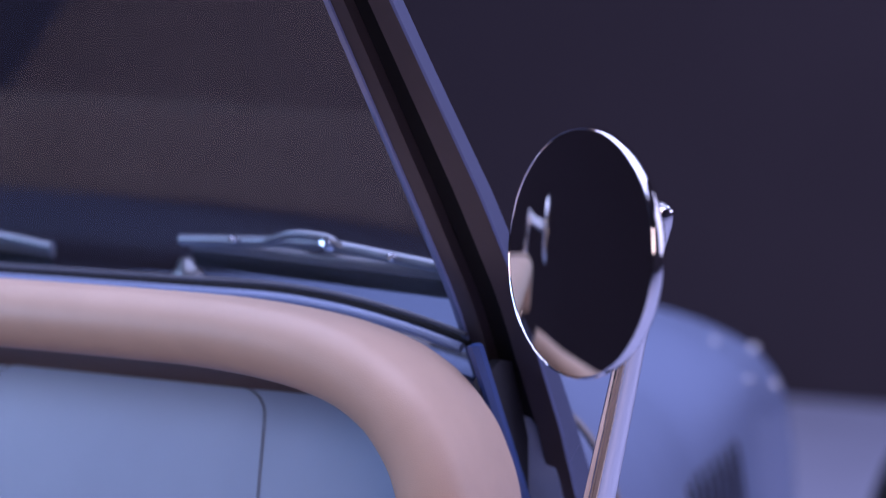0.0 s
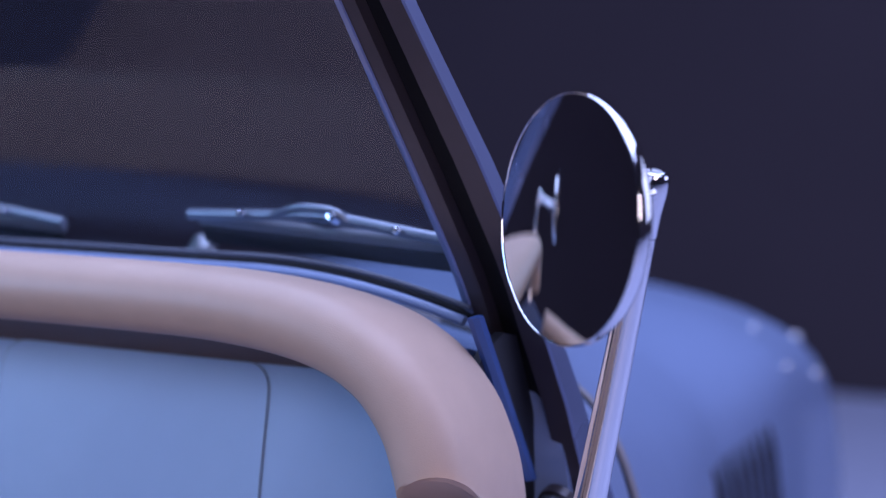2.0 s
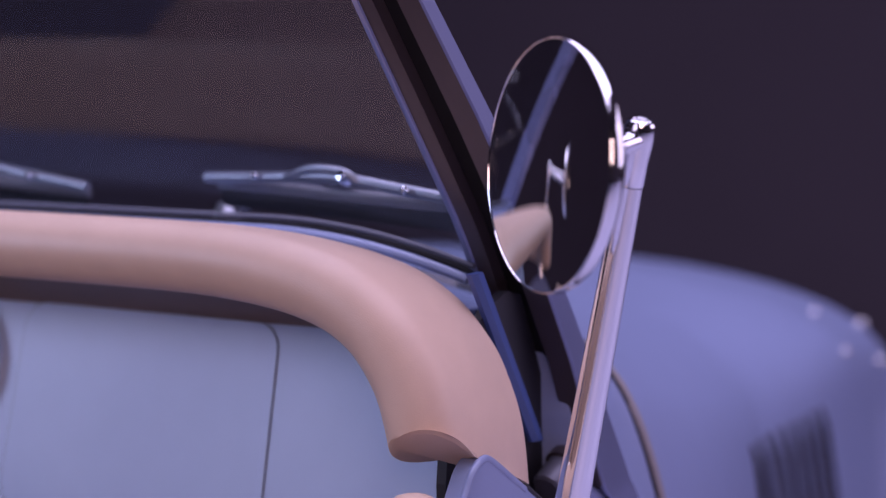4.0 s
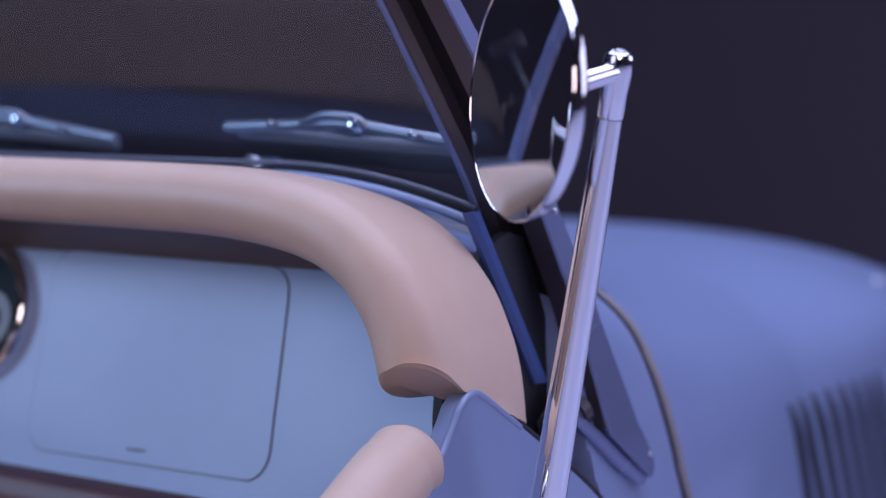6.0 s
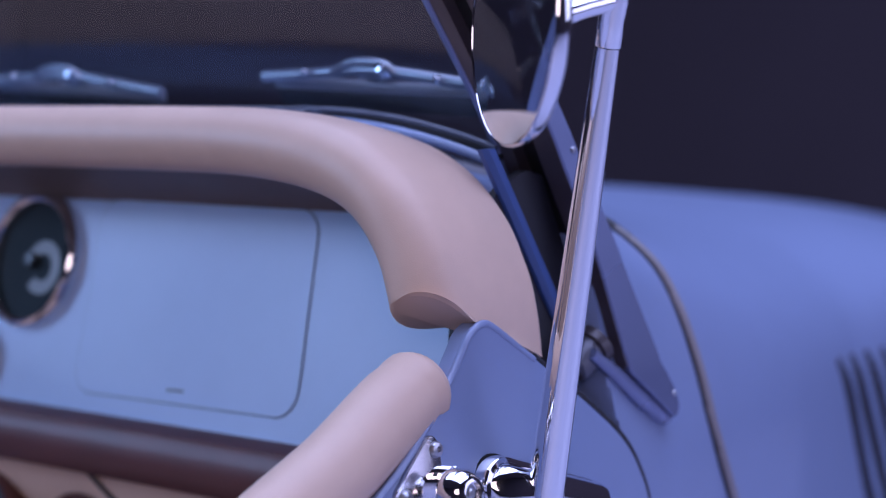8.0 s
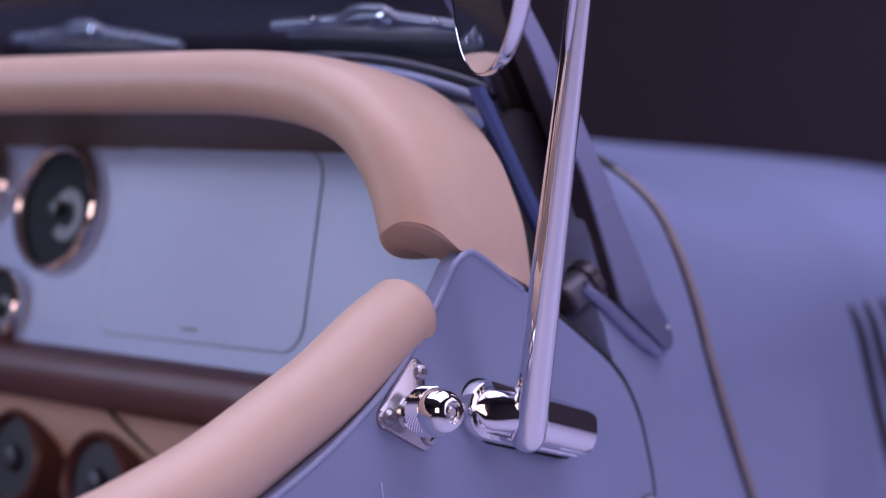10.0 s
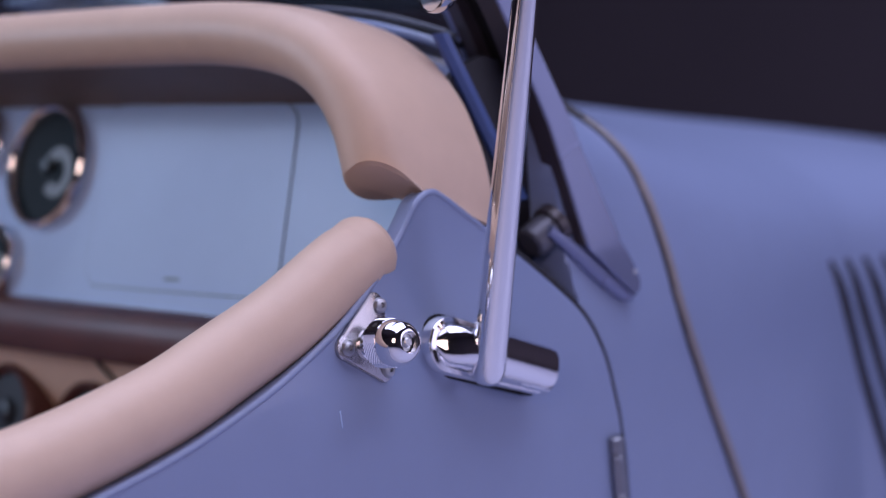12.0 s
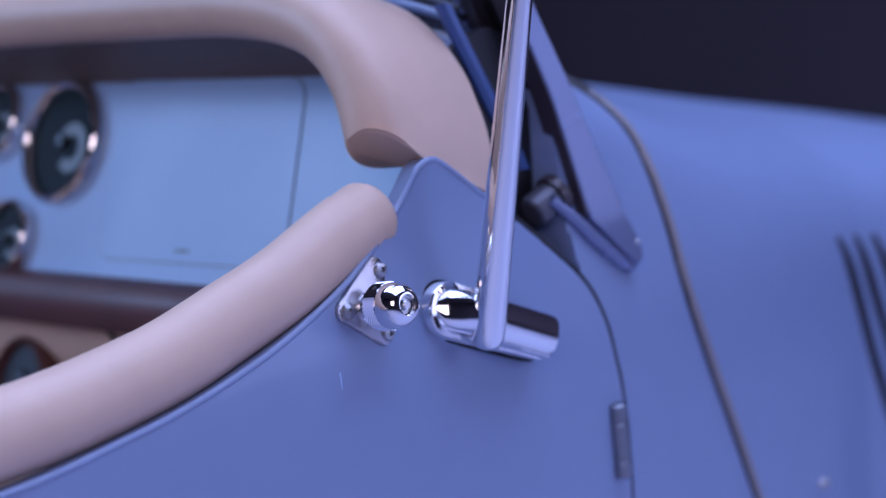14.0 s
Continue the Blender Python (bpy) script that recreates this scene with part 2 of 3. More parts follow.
def body_sheet(y_of, n_y, n_z, low=0.35):
    """Both flanks and the crown of the body, as one skin. y_of(u, z): the place along the car."""
    grid = []
    for i in range(n_y + 1):
        u = i / n_y
        right = []
        for k in range(n_z + 1):
            f = 1 - (1 - k / n_z) ** 2.6
            y = 0.0
            z = low + (1.0 - low) * f
            for _ in range(4):
                y = y_of(u, z)
                z = low + (knots(y, CROWN) - low) * f
            right.append(Vector((shell(y, z), y, z)))
        left = [Vector((-p.x, p.y, p.z)) for p in right[-2::-1]]
        grid.append(right + left)
    return sheet(grid)


def shut_line(z):
    """The place of the door's front edge."""
    return knots(z, [(0.5, 0.1205), (0.75, 0.1175), (0.814, 0.1135), (0.844, 0.1065), (0.871, 0.0975), (0.896, 0.083), (0.94, 0.078)])


def rear_edge(z):
    return 0.035 - 0.085 * max(0.0, min(1.0, (z - 1.02) / 0.05))


# cowl: from behind the screen to the bonnet seam
bm, _ = body_sheet(lambda u, z: rear_edge(z) + u * (hood_seam(z) - 0.002 - rear_edge(z)), 70, 80)
for v in bm.verts:
    most = 0.510 + 0.09 * max(0.0, min(1.0, (v.co.y - shut_line(v.co.z)) / 0.005))
    v.co.x = max(-most, min(most, v.co.x))
cowl = part("cowl", bm, PAINT, car, "pale blue-grey painted scuttle panel")

# added dark sheet for the shade in the recess between the door top and the pillar
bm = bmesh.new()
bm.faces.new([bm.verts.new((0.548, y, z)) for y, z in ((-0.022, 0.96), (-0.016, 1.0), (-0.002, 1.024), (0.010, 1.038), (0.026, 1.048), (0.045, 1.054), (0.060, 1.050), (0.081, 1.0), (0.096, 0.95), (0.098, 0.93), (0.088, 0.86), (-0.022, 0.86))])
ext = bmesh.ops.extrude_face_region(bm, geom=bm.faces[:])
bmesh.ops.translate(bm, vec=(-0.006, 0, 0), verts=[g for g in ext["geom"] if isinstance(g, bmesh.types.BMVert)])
shade_sheet = part("aperture_lining", bm, RECESS_SHADE, car, "dark sheet standing for the shade beside the windscreen pillar", False)
# scuttle side next to the pillar, its shade painted as a deeper blue
rows = []
for k in range(13):
    z = 0.965 + 0.104 * k / 12
    y = 0.0765 - 0.586 * (z - 0.965)
    rows.append([Vector((x, y + c, z)) for x, c in ((0.5475, -0.0120), (0.5505, -0.0118), (0.5530, -0.0085), (0.5530, -0.0030), (0.5500, 0.0), (0.5475, 0.0))])
bm, vs = sheet(rows, True)
part("inner_strip", capped(bm, vs), SHADED_BLUE, shade_sheet, "strip beside the pillar in the blue of shaded body paint")

# bonnet
bm, _ = body_sheet(lambda u, z: hood_seam(z) + 0.002 + u * (1.35 - hood_seam(z)), 60, 60)
hood = part("bonnet", bm, PAINT, car, "long pale blue-grey painted bonnet with louvres")
bm = bmesh.new()
end = [(shell(1.35, z), 1.349, z) for z in height_steps(1.35, 40)]
bm.faces.new([bm.verts.new(p) for p in end + [(-x, y, z) for x, y, z in end[-2::-1]]])
part("nose", bm, PAINT, car)

# piping in the bonnet seam
line = [Vector((shell(hood_seam(z), z) + 0.0012, hood_seam(z), z)) for z in [0.36 + 0.0125 * k for k in range(55)]]
line = smooth_line(line[::2] + [Vector((shell(0.10, 1.055), 0.10, 1.055)), Vector((0.25, 0.095, 1.0735)), Vector((0.0, 0.093, 1.0745))], 120)
piping = part("seam_piping", tube(line, 0.0036, 10), PIPING, car, "thin grey piping along the bonnet seam")
part("seam_gap", tube([p - Vector((0.0022, 0, 0)) for p in line], 0.0050, 10), STEEL, piping, "dark gap beside the piping")


# door skin
def door_grid(inset):
    fine = smooth_line([(0, y, z) for y, z in DOOR_TOP], 150)
    grid = []
    for p in fine:
        y, top = p.y, p.z
        col = []
        for k in range(18):
            f = 1 - (1 - k / 16) ** 1.6 if k < 16 else 1.0
            z = 0.35 + (top - 0.35) * f - (0.0065 if k == 16 else 0.0)
            z = min(z, top - 0.0075) if k < 16 else z
            col.append(Vector((flank(y, z) + 0.0035 - inset, y, z)))
        grid.append(col)
    return grid


bm, vs = sheet(door_grid(0.0))
_, inner = sheet(door_grid(0.012), bm=bm)
for i in range(len(vs) - 1):
    bm.faces.new((vs[i][-1], vs[i + 1][-1], inner[i + 1][-1], inner[i][-1]))
bmesh.ops.remove_doubles(bm, verts=bm.verts[:], dist=0.00001)
edge = [e for e in bm.edges if len(e.link_faces) == 2 and e.calc_face_angle(0) > 1.0]
for e in edge:
    e.smooth = False
door = part("door", bm, PAINT, car, "pale blue-grey painted low-cut door")
fine = smooth_line([(0, y, z) for y, z in DOOR_TOP[:18]], 150)
line = [Vector((flank(p.y, p.z) + 0.0024, p.y, p.z - 0.0006)) for p in fine]
part("door_bead", tube(line, 0.0021, 10), PAINT, door, "rolled bright edge bead")

seam = smooth_line([(0, y, z) for y, z in DOOR_TOP[17:]], 60)
line = [Vector((flank(p.y, p.z) + 0.0012, p.y + 0.0025, p.z + 0.001)) for p in seam]
part("door_gap", tube(line, 0.0017, 8), STEEL, door, "dark shut line")

# door hinge
hx, hy = flank(0.107, 0.80) + 0.0055, 0.106
prof = [(0.0, 0.0), (0.0045, 0.0), (0.0055, 0.001), (0.0055, 0.010), (0.005, 0.0105), (0.005, 0.0115), (0.0055, 0.012), (0.0055, 0.0345), (0.005, 0.035), (0.005, 0.036), (0.0055, 0.0365), (0.0055, 0.0465), (0.0045, 0.0475), (0, 0.0475)]
part("hinge", turned(prof, (hx, hy + 0.002, 0.767), (0, -0.06, 1), 20), WIPER, door, "small chrome barrel hinge")

# ---- padded rolls ----
def pad_section(tail, r):
    """Rear roll with a tail that runs forward over the scuttle: (forward, outward)."""
    pts = []
    for k in range(22):
        a = math.pi / 2 + math.pi * 1.28 * k / 21
        pts.append((r * math.cos(a), r * math.sin(a)))
    last = pts[-1]
    for k in range(1, 6):
        f = k / 6
        pts.append((last[0] + (tail - last[0]) * f, last[1] + (r * 0.15 - last[1]) * f ** 0.6))
    pts += [(tail, r * 0.18), (tail + 0.0015, r * 0.32), (tail, r * 0.46)]
    for k in range(1, 9):
        f = k / 9
        pts.append((tail * (1 - f), r * (0.46 + 0.54 * math.sin(f * math.pi / 2))))
    return pts


PAD_TAIL = [(0.38, 0.056), (0.49, 0.058), (0.52, 0.062), (0.54, 0.067), (0.555, 0.073), (0.565, 0.079)]
pad_line = [(-0.56, -0.05, 1.01), (-0.53, -0.05, 1.055), (-0.46, -0.05, 1.072), (-0.2, -0.05, 1.0765), (0.1, -0.05, 1.0775), (0.35, -0.05, 1.0775), (0.44, -0.05, 1.075), (0.495, -0.051, 1.066), (0.528, -0.053, 1.05), (0.548, -0.055, 1.027), (0.558, -0.057, 1.003), (0.563, -0.058, 0.975), (0.565, -0.058, 0.935)]
centre = smooth_line(pad_line, 140)
grid = []
for i, p in enumerate(centre):
    d = (centre[min(i + 1, 140)] - centre[max(i - 1, 0)])
    d.y = 0
    d.normalize()
    out = Vector((-d.z, 0, d.x))
    f = max(0.0, min(1.0, (p.x - 0.40) / 0.14))
    grid.append([p + Vector((0, a, 0)) + out * b for a, b in pad_section(knots(p.x, PAD_TAIL), 0.0190 + 0.0010 * f)])
for row in grid:
    for v in row:
        low = max(0.984 - 0.45 * (v.y + 0.047), 0.965 + 0.369 * (v.x - 0.552) - 0.85 * (v.y + 0.04))
        low -= 0.008 * max(0.0, 1 - ((v.y + 0.056) / 0.020) ** 2) * max(0.0, min(1.0, (0.570 - v.x) / 0.015))
        if v.x > 0.3 and v.z < low:
            v.z = low
bm, vs = sheet(grid, True)
capped(bm, vs)
bmesh.ops.dissolve_degenerate(bm, dist=0.0002, edges=bm.edges[:])
scuttle_pad = part("scuttle_pad", bm, LEATHER, car, "cream leather padded roll along the scuttle edge")

door_line = [(-0.95, 0.915), (-0.75, 0.900), (-0.55, 0.886), (-0.42, 0.885), (-0.345, 0.8885), (-0.312, 0.8915), (-0.277, 0.8965), (-0.239, 0.9035), (-0.198, 0.915), (-0.154, 0.928), (-0.115, 0.9435), (-0.096, 0.9505), (-0.084, 0.954)]
pts = smooth_line([(0, y, z) for y, z in door_line], 110)
line, radii = [], []
for i, p in enumerate(pts):
    line.append(Vector((flank(p.y, p.z) - 0.0145, p.y, p.z)))
    s = (pts[-1] - p).length
    radii.append(0.0212 * (1 - 0.03 * math.exp(-((s - 0.010) / 0.004) ** 2)))
tip = (line[-1] - line[-2]).normalized()
for k in range(1, 7):
    a = k / 6 * math.pi / 2
    line.append(line[110] + tip * 0.010 * math.sin(a))
    radii.append(0.0205 * (0.35 + 0.65 * math.cos(a)) if k < 6 else 0.006)
line_pad = line[:111]
part("door_pad", tube(line, radii, 28), LEATHER, car, "cream leather padded roll along the door top")

# ---- dashboard ----
def dash_at(x, z, lift=0.0):
    n = Vector((0, -1, 0.32)).normalized()
    return Vector((x, 0.018 + 0.32 * (z - 1.0), z)) + n * lift


DN = Vector((0, -1, 0.32)).normalized()
bm, _ = sheet([[dash_at(-0.58 + 0.0281 * k, z) for k in range(41)] for z in (0.885, 0.93, 0.98, 1.032)])
dash = part("dashboard", bm, DASH_PAINT, car, "pale painted dashboard panel")
# underside of the scuttle edge; its shade is put into the dark leather colour
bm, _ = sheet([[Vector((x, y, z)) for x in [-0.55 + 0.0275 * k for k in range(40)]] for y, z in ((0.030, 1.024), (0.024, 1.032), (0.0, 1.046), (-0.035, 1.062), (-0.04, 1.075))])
part("dash_cowl_underside", bm, SHADED_LEATHER, dash, "leather underside above the dash, coloured dark for its shade")
corners = [(0.2000, 1.0295), (0.2015, 0.9040), (0.4115, 0.9060), (0.4045, 1.0285)]
part("lid_gap", plate([dash_at(p.x, p.y, 0.0002) for p in rounded(corners, 0.017)], DN, 0.0004), CLAMP, dash)
corners = [(0.2007, 1.0288), (0.2022, 0.9047), (0.4108, 0.9067), (0.4038, 1.0278)]
lid = part("glovebox_lid", plate([dash_at(p.x, p.y, 0.0004) for p in rounded(corners, 0.0162)], DN, 0.0006), DASH_PAINT, dash, "flush glovebox lid", False)
part("lid_mark", plate([dash_at(x, z, 0.0009) for x, z in ((0.294, 0.9125), (0.311, 0.913), (0.310, 0.9145), (0.295, 0.914))], DN, 0.0004), CLAMP, dash)


def gauge(x, z, r, printed=True):
    o = dash_at(x, z)
    prof = [(r * 0.84, 0.002), (r * 0.85, 0.0065), (r * 0.88, 0.0090), (r * 0.92, 0.0100), (r * 0.97, 0.0088), (r * 1.0, 0.0060), (r * 1.02, 0.0025), (r * 1.025, 0.0)]
    g = part("gauge", turned(prof, o, DN, 40), CHROME, car, "round chrome-rimmed gauge with dark dial")
    part("dial", turned([(0, 0.0024), (r * 0.86, 0.0024)], o, DN, 36), DIAL, g)
    if printed:
        a = DN.orthogonal().normalized()
        b = DN.cross(a)
        rows = [[o + DN * 0.0034 + q * r * (math.cos(t) * a + math.sin(t) * b) + Vector((0.24 * r, -0.0012, -0.004)) for t in [0.2 * k for k in range(26)]] for q in (0.20, 0.40)]
        part("dial_ring", sheet(rows)[0], DIALW, g)
        part("needle_hub", turned([(0, 0.009), (r * 0.1, 0.0085), (r * 0.12, 0.005)], o, DN, 16), DARK, g)
    return g


gauge(0.139, 0.985, 0.0475)
gauge(0.046, 0.999, 0.030)
gauge(0.087, 0.914, 0.030)

# wooden rail and the leather panel under it
prof = [(-0.004, 0.890), (-0.020, 0.8935), (-0.034, 0.891), (-0.041, 0.882), (-0.041, 0.866), (-0.036, 0.8575), (-0.015, 0.855), (0.0, 0.856)]
bm, vs = sheet([[Vector((x, y, z)) for y, z in prof] for x in [-0.56 + 0.028 * k for k in range(41)]])
part("wood_rail", bm, WOOD, dash, "dark reddish wooden rail below the dash")
bm, vs = sheet([[Vector((x, y, z)) for y, z in ((-0.02, 0.857), (-0.012, 0.83), (0.0, 0.80), (0.03, 0.76), (0.08, 0.70), (0.12, 0.55))] for x in [-0.56 + 0.028 * k for k in range(41)]])
lower = part("lower_panel", bm, LEATHER, car, "cream leather panel under the dash")


def vent(x, z, y=-0.022):
    o, n = Vector((x, y, z)), Vector((0, -1, 0.25))
    v = part("vent", turned([(0.029, -0.004), (0.030, 0.004), (0.033, 0.007), (0.036, 0.004), (0.037, -0.03)], o, n, 32), WOOD, car, "round dark vent with a brown ring")
    part("vent_core", turned([(0, 0.006), (0.008, 0.005), (0.010, 0.0), (0.0295, 0.0)], o, n, 28), DARK, v)


line = smooth_line([(0.22, -0.0225, 0.857), (0.235, -0.0165, 0.840), (0.262, -0.007, 0.818), (0.30, 0.003, 0.795)], 24)
part("panel_seam", tube(line, 0.0016, 8), STEEL, lower, "dark curved seam")
vent(0.205, 0.800)
vent(0.105, 0.805)

# ---- windscreen ----
def rake(z):
    """The pillar's rear outer edge: x, y."""
    x = 0.579 - 0.12 * max(z - 0.93, 0) + 0.05 * max(z - 1.06, 0) - 0.09 * max(z - 1.09, 0)
    return x, 0.0945 - 0.25 * (min(z, 1.01) - 0.936) - 0.39 * max(min(z, 1.07) - 1.01, 0) - 0.50 * max(z - 1.07, 0)


def taper(z):
    """How much the pillar narrows towards its top."""
    return 0.065 * max(z - 1.15, 0.0)


def pillar_grid(sign, prof):
    rows = []
    for k in range(37):
        z = 0.936 + (1.46 - 0.936) * k / 36
        x, y = rake(z)
        row = []
        for a, b in prof(z):
            row.append(Vector((sign * (x + a - taper(z) * (a + 0.046) / 0.046), y + b, z)))
        rows.append(row)
    return rows


FOOT_FRONT = [(0.8985, 0.1390), (0.9005, 0.1425), (0.9045, 0.1440), (0.912, 0.1420), (0.925, 0.1345), (0.9385, 0.1265)]


def wide(z):
    """The depth of the pillar's outer face."""
    return 0.019 + 0.06 * max(0.0, 1.07 - z) + 0.1 * max(0.0, 1.0 - z) - 0.027 * max(0.0, min(z - 1.07, 0.15))


screen = None
for sign in (1, -1):
    bm, vs = sheet(pillar_grid(sign, lambda z: [(0, 0), (0.0, wide(z)), (-0.006, wide(z) + 0.003), (-0.0432, 0.012), (-0.0432, -0.002), (-0.0385, -0.004), (-0.0290, -0.003), (-0.0280, 0.010), (-0.0145, 0.010), (-0.0135, -0.001)]), True)
    capped(bm, vs)
    pil = part("windscreen_pillar", bm, FRAME_DARK, car, "raked dark windscreen pillar with a painted outer face")
    # painted outer face, which runs down into a pointed foot
    rows = []
    for k in range(61):
        z = 0.8985 + (1.46 - 0.8985) * (k / 60) ** 1.4
        x, y = rake(z)
        x += 0.05 * max(0.0, 0.93 - z) - taper(z)
        back, front = (y + 0.0005, y + wide(z)) if z > 0.9385 else (0.0955 + max(0.9335 - z, 0.0) * 1.19, knots(z, FOOT_FRONT))
        rows.append([Vector((sign * (x + c), y2, z)) for c, y2 in ((-0.004, back), (0.0002, back), (0.0012, back + 0.0012), (0.0012, front - 0.0016), (-0.0002, front), (-0.004, front))])
    bm, vs = sheet(rows, True)
    part("pillar_cover", capped(bm, vs), FRAME, pil, "pale painted outer face of the pillar and its foot")
    bm, vs = sheet(pillar_grid(sign, lambda z: [(-0.0375, -0.0036), (-0.0385, -0.0050), (-0.0430, -0.0036), (-0.0440, -0.0020), (-0.0440, 0.011), (-0.0430, 0.0112), (-0.0425, -0.001)]), True)
    part("inner_bead", capped(bm, vs), FRAME, pil, "blue painted inner edge of the pillar")
    web = [[Vector((sign * (rake(z)[0] - c), rake(z)[1] + d, z)) for c, d in ((0.0445, 0.0115), (0.0415, 0.0125), (0.0395, 0.040), (0.0415, 0.040))] for z in [1.02 + 0.044 * k for k in range(11)]]
    bm, vs = sheet(web, True)
    part("pillar_web", capped(bm, vs), FRAME, pil, "painted inner flange of the pillar")
    screen = screen or pil
    bm, vs = sheet(pillar_grid(sign, lambda z: [(-0.0279, 0.006), (-0.0146, 0.006), (-0.0146, 0.0098), (-0.0279, 0.0098)]), True)
    part("channel_seal", capped(bm, vs), RUBBER, pil, "black rubber seal in the channel")
    low = [[Vector((sign * (0.579 + a), 0.0985 - 0.25 * (z - 0.92) + b, z)) for a, b in ((-0.010, 0.004), (-0.010, 0.026), (-0.046, 0.014), (-0.046, -0.001))] for z in (0.90, 0.939)]
    bm, vs = sheet(low, True)
    part("pillar_base", capped(bm, vs), FRAME_DARK, pil, "dark base of the pillar")
    # rolled lip under the foot
    lip = smooth_line([(sign * 0.571, 0.070, 0.9470), (sign * 0.573, 0.090, 0.9315), (sign * 0.5745, 0.115, 0.9115), (sign * 0.5745, 0.135, 0.8985), (sign * 0.5725, 0.1425, 0.8990)], 28)
    part("foot_lip", tube(lip, [0.0035 + 0.0015 * math.sin(math.pi * k / 28) for k in range(29)], 14, 1.1), FRAME, pil, "rolled lower lip of the pillar foot")
    outline = rounded([(y, z) for y, z in [(0.0946, 0.9355), (0.135, 0.8995), (0.1405, 0.906), (0.1262, 0.9385), (0.0945, 0.9385)]], 0.0012, 4)
    m = plate([Vector((sign * 0.535, p.x, p.y)) for p in outline], (sign, 0, 0), 0.041)
    part("pillar_foot", m, FRAME_DARK, pil, "dark inner body of the pillar foot", False)
    for y, z in ((0.1385, 0.9125), (0.068, 1.064)):
        x = rake(z)[0]
        part("screw", turned([(0, 0.0020), (0.0014, 0.0017), (0.0020, 0.0008), (0.0020, -0.002)], (sign * (x + 0.001), y, z), (sign, 0, 0), 14), SATIN, pil)

o, n = Vector((0.560, 0.064, 0.938)), Vector((0.10, 0.80, 0.42)).normalized()
clamp = part("pillar_clamp", turned([(0, 0.0), (0.0085, 0.0), (0.0105, 0.0015), (0.0110, 0.0045), (0.0108, 0.020), (0.0095, 0.026), (0, 0.0265)], o, n, 10), CLAMP, screen, "grey metal clamp at the pillar base")
part("clamp_band", turned([(0.0110, 0.0185), (0.0128, 0.0190), (0.0130, 0.0250), (0.0112, 0.0256)], o, n, 28), FRAME_DARK, clamp, "dark band round the clamp")

bm, _ = sheet([[Vector((x, rake(z)[1] + 0.0045 + 0.02 * (1 - (x / 0.56) ** 2), z)) for x in [-0.53 + 1.06 * k / 24 for k in range(25)]] for z in (1.03, 1.15, 1.3, 1.46)])
bm.verts.index_update()
back = [bm.verts.new(v.co + Vector((0, 0.0037, 0.0015))) for v in bm.verts[:]]
bm.verts.ensure_lookup_table()
for f in bm.faces[:]:
    bm.faces.new([back[v.index] for v in f.verts][::-1])
bm.verts.index_update()
glass = part("windscreen_glass", bm, GLASS, car, "clear raked windscreen glass")
glass.visible_shadow = False


def on_cowl(x, y, lift=0.0):
    """The skin of the cowl above a place."""
    lo, hi = 0.8, knots(y, CROWN)
    for _ in range(30):
        mid = (lo + hi) / 2
        if shell(y, mid) > abs(x):
            lo = mid
        else:
            hi = mid
    return Vector((x, y, lo + lift))


def trim_line(y, lift, reach=0.526):
    """Along the foot of the windscreen, dropping towards the pillars."""
    return [Vector((x, y, 1.0825 + lift - 1.04 * max(abs(x) - 0.38, 0.0) ** 2)) for x in [-reach + 2 * reach * k / 80 for k in range(81)]]


part("screen_seal", tube(trim_line(0.054, 0.0), 0.0038, 10, 0.8), RUBBER, car, "black seal under the windscreen")
part("screen_trim", tube(trim_line(0.040, -0.0005), 0.0036, 10, 0.8), PAINT, car, "bright trim strip under the windscreen")
part("screen_rim", tube(trim_line(0.047, 0.006), 0.0016, 8), CLAMP, car, "thin metal rim above the trim strip")


# ---- wipers ----
def wiper(x):
    w = part("wiper", block((0.20, 0.006, 0.008), pose(x, 0.078, 1.0995, 20, 2.5, -3), 0.002), BLADE, car, "windscreen wiper with a bright metal bridge")
    part("rubber_blade", block((0.196, 0.003, 0.012), pose(x, 0.079, 1.0905, 20, 2.5, -3), 0.001), RUBBER, w, "black rubber blade")
    pts = smooth_line([(x - 0.098, 0.070, 1.108), (x - 0.05, 0.069, 1.1095), (x, 0.068, 1.111), (x + 0.05, 0.069, 1.105), (x + 0.1, 0.071, 1.098)], 24)
    part("bridge", tube(pts, 0.0036, 10, 1.0), WIPER, w, "satin metal wiper bridge")
    pts = smooth_line([(x - 0.034, 0.067, 1.110), (x - 0.012, 0.063, 1.1165), (x + 0.012, 0.063, 1.115), (x + 0.02, 0.066, 1.109)], 16)
    part("clip", tube(pts, 0.0025, 10), WIPER, w)
    part("joint", turned([(0, 0.004), (0.003, 0.0035), (0.0045, 0.0), (0.0045, -0.006)], (x + 0.012, 0.063, 1.112), (0, -1, 0.4), 16), CHROME, w)
    for dx in (-0.055, 0.055):
        part("rivet", turned([(0, 0.003), (0.002, 0.0022), (0.0026, 0)], (x + dx, 0.064, 1.108 - dx * 0.05), (0, -1, 0.4), 12), CHROME, w)
    pts = smooth_line([(x + 0.012, 0.070, 1.110), (x - 0.06, 0.11, 1.098), (x - 0.135, 0.15, 1.082)], 16)
    part("arm", tube(pts, [0.005 + 0.004 * k / 16 for k in range(17)], 12, 0.5), WIPER, w, "flat metal wiper arm")
    part("spindle", turned([(0.011, -0.02), (0.011, 0.004), (0.008, 0.008), (0.004, 0.014), (0, 0.015)], (x - 0.152, 0.153, 1.068), (0, -0.1, 1), 18), SATIN, w)


wiper(0.414)
wiper(0.114)

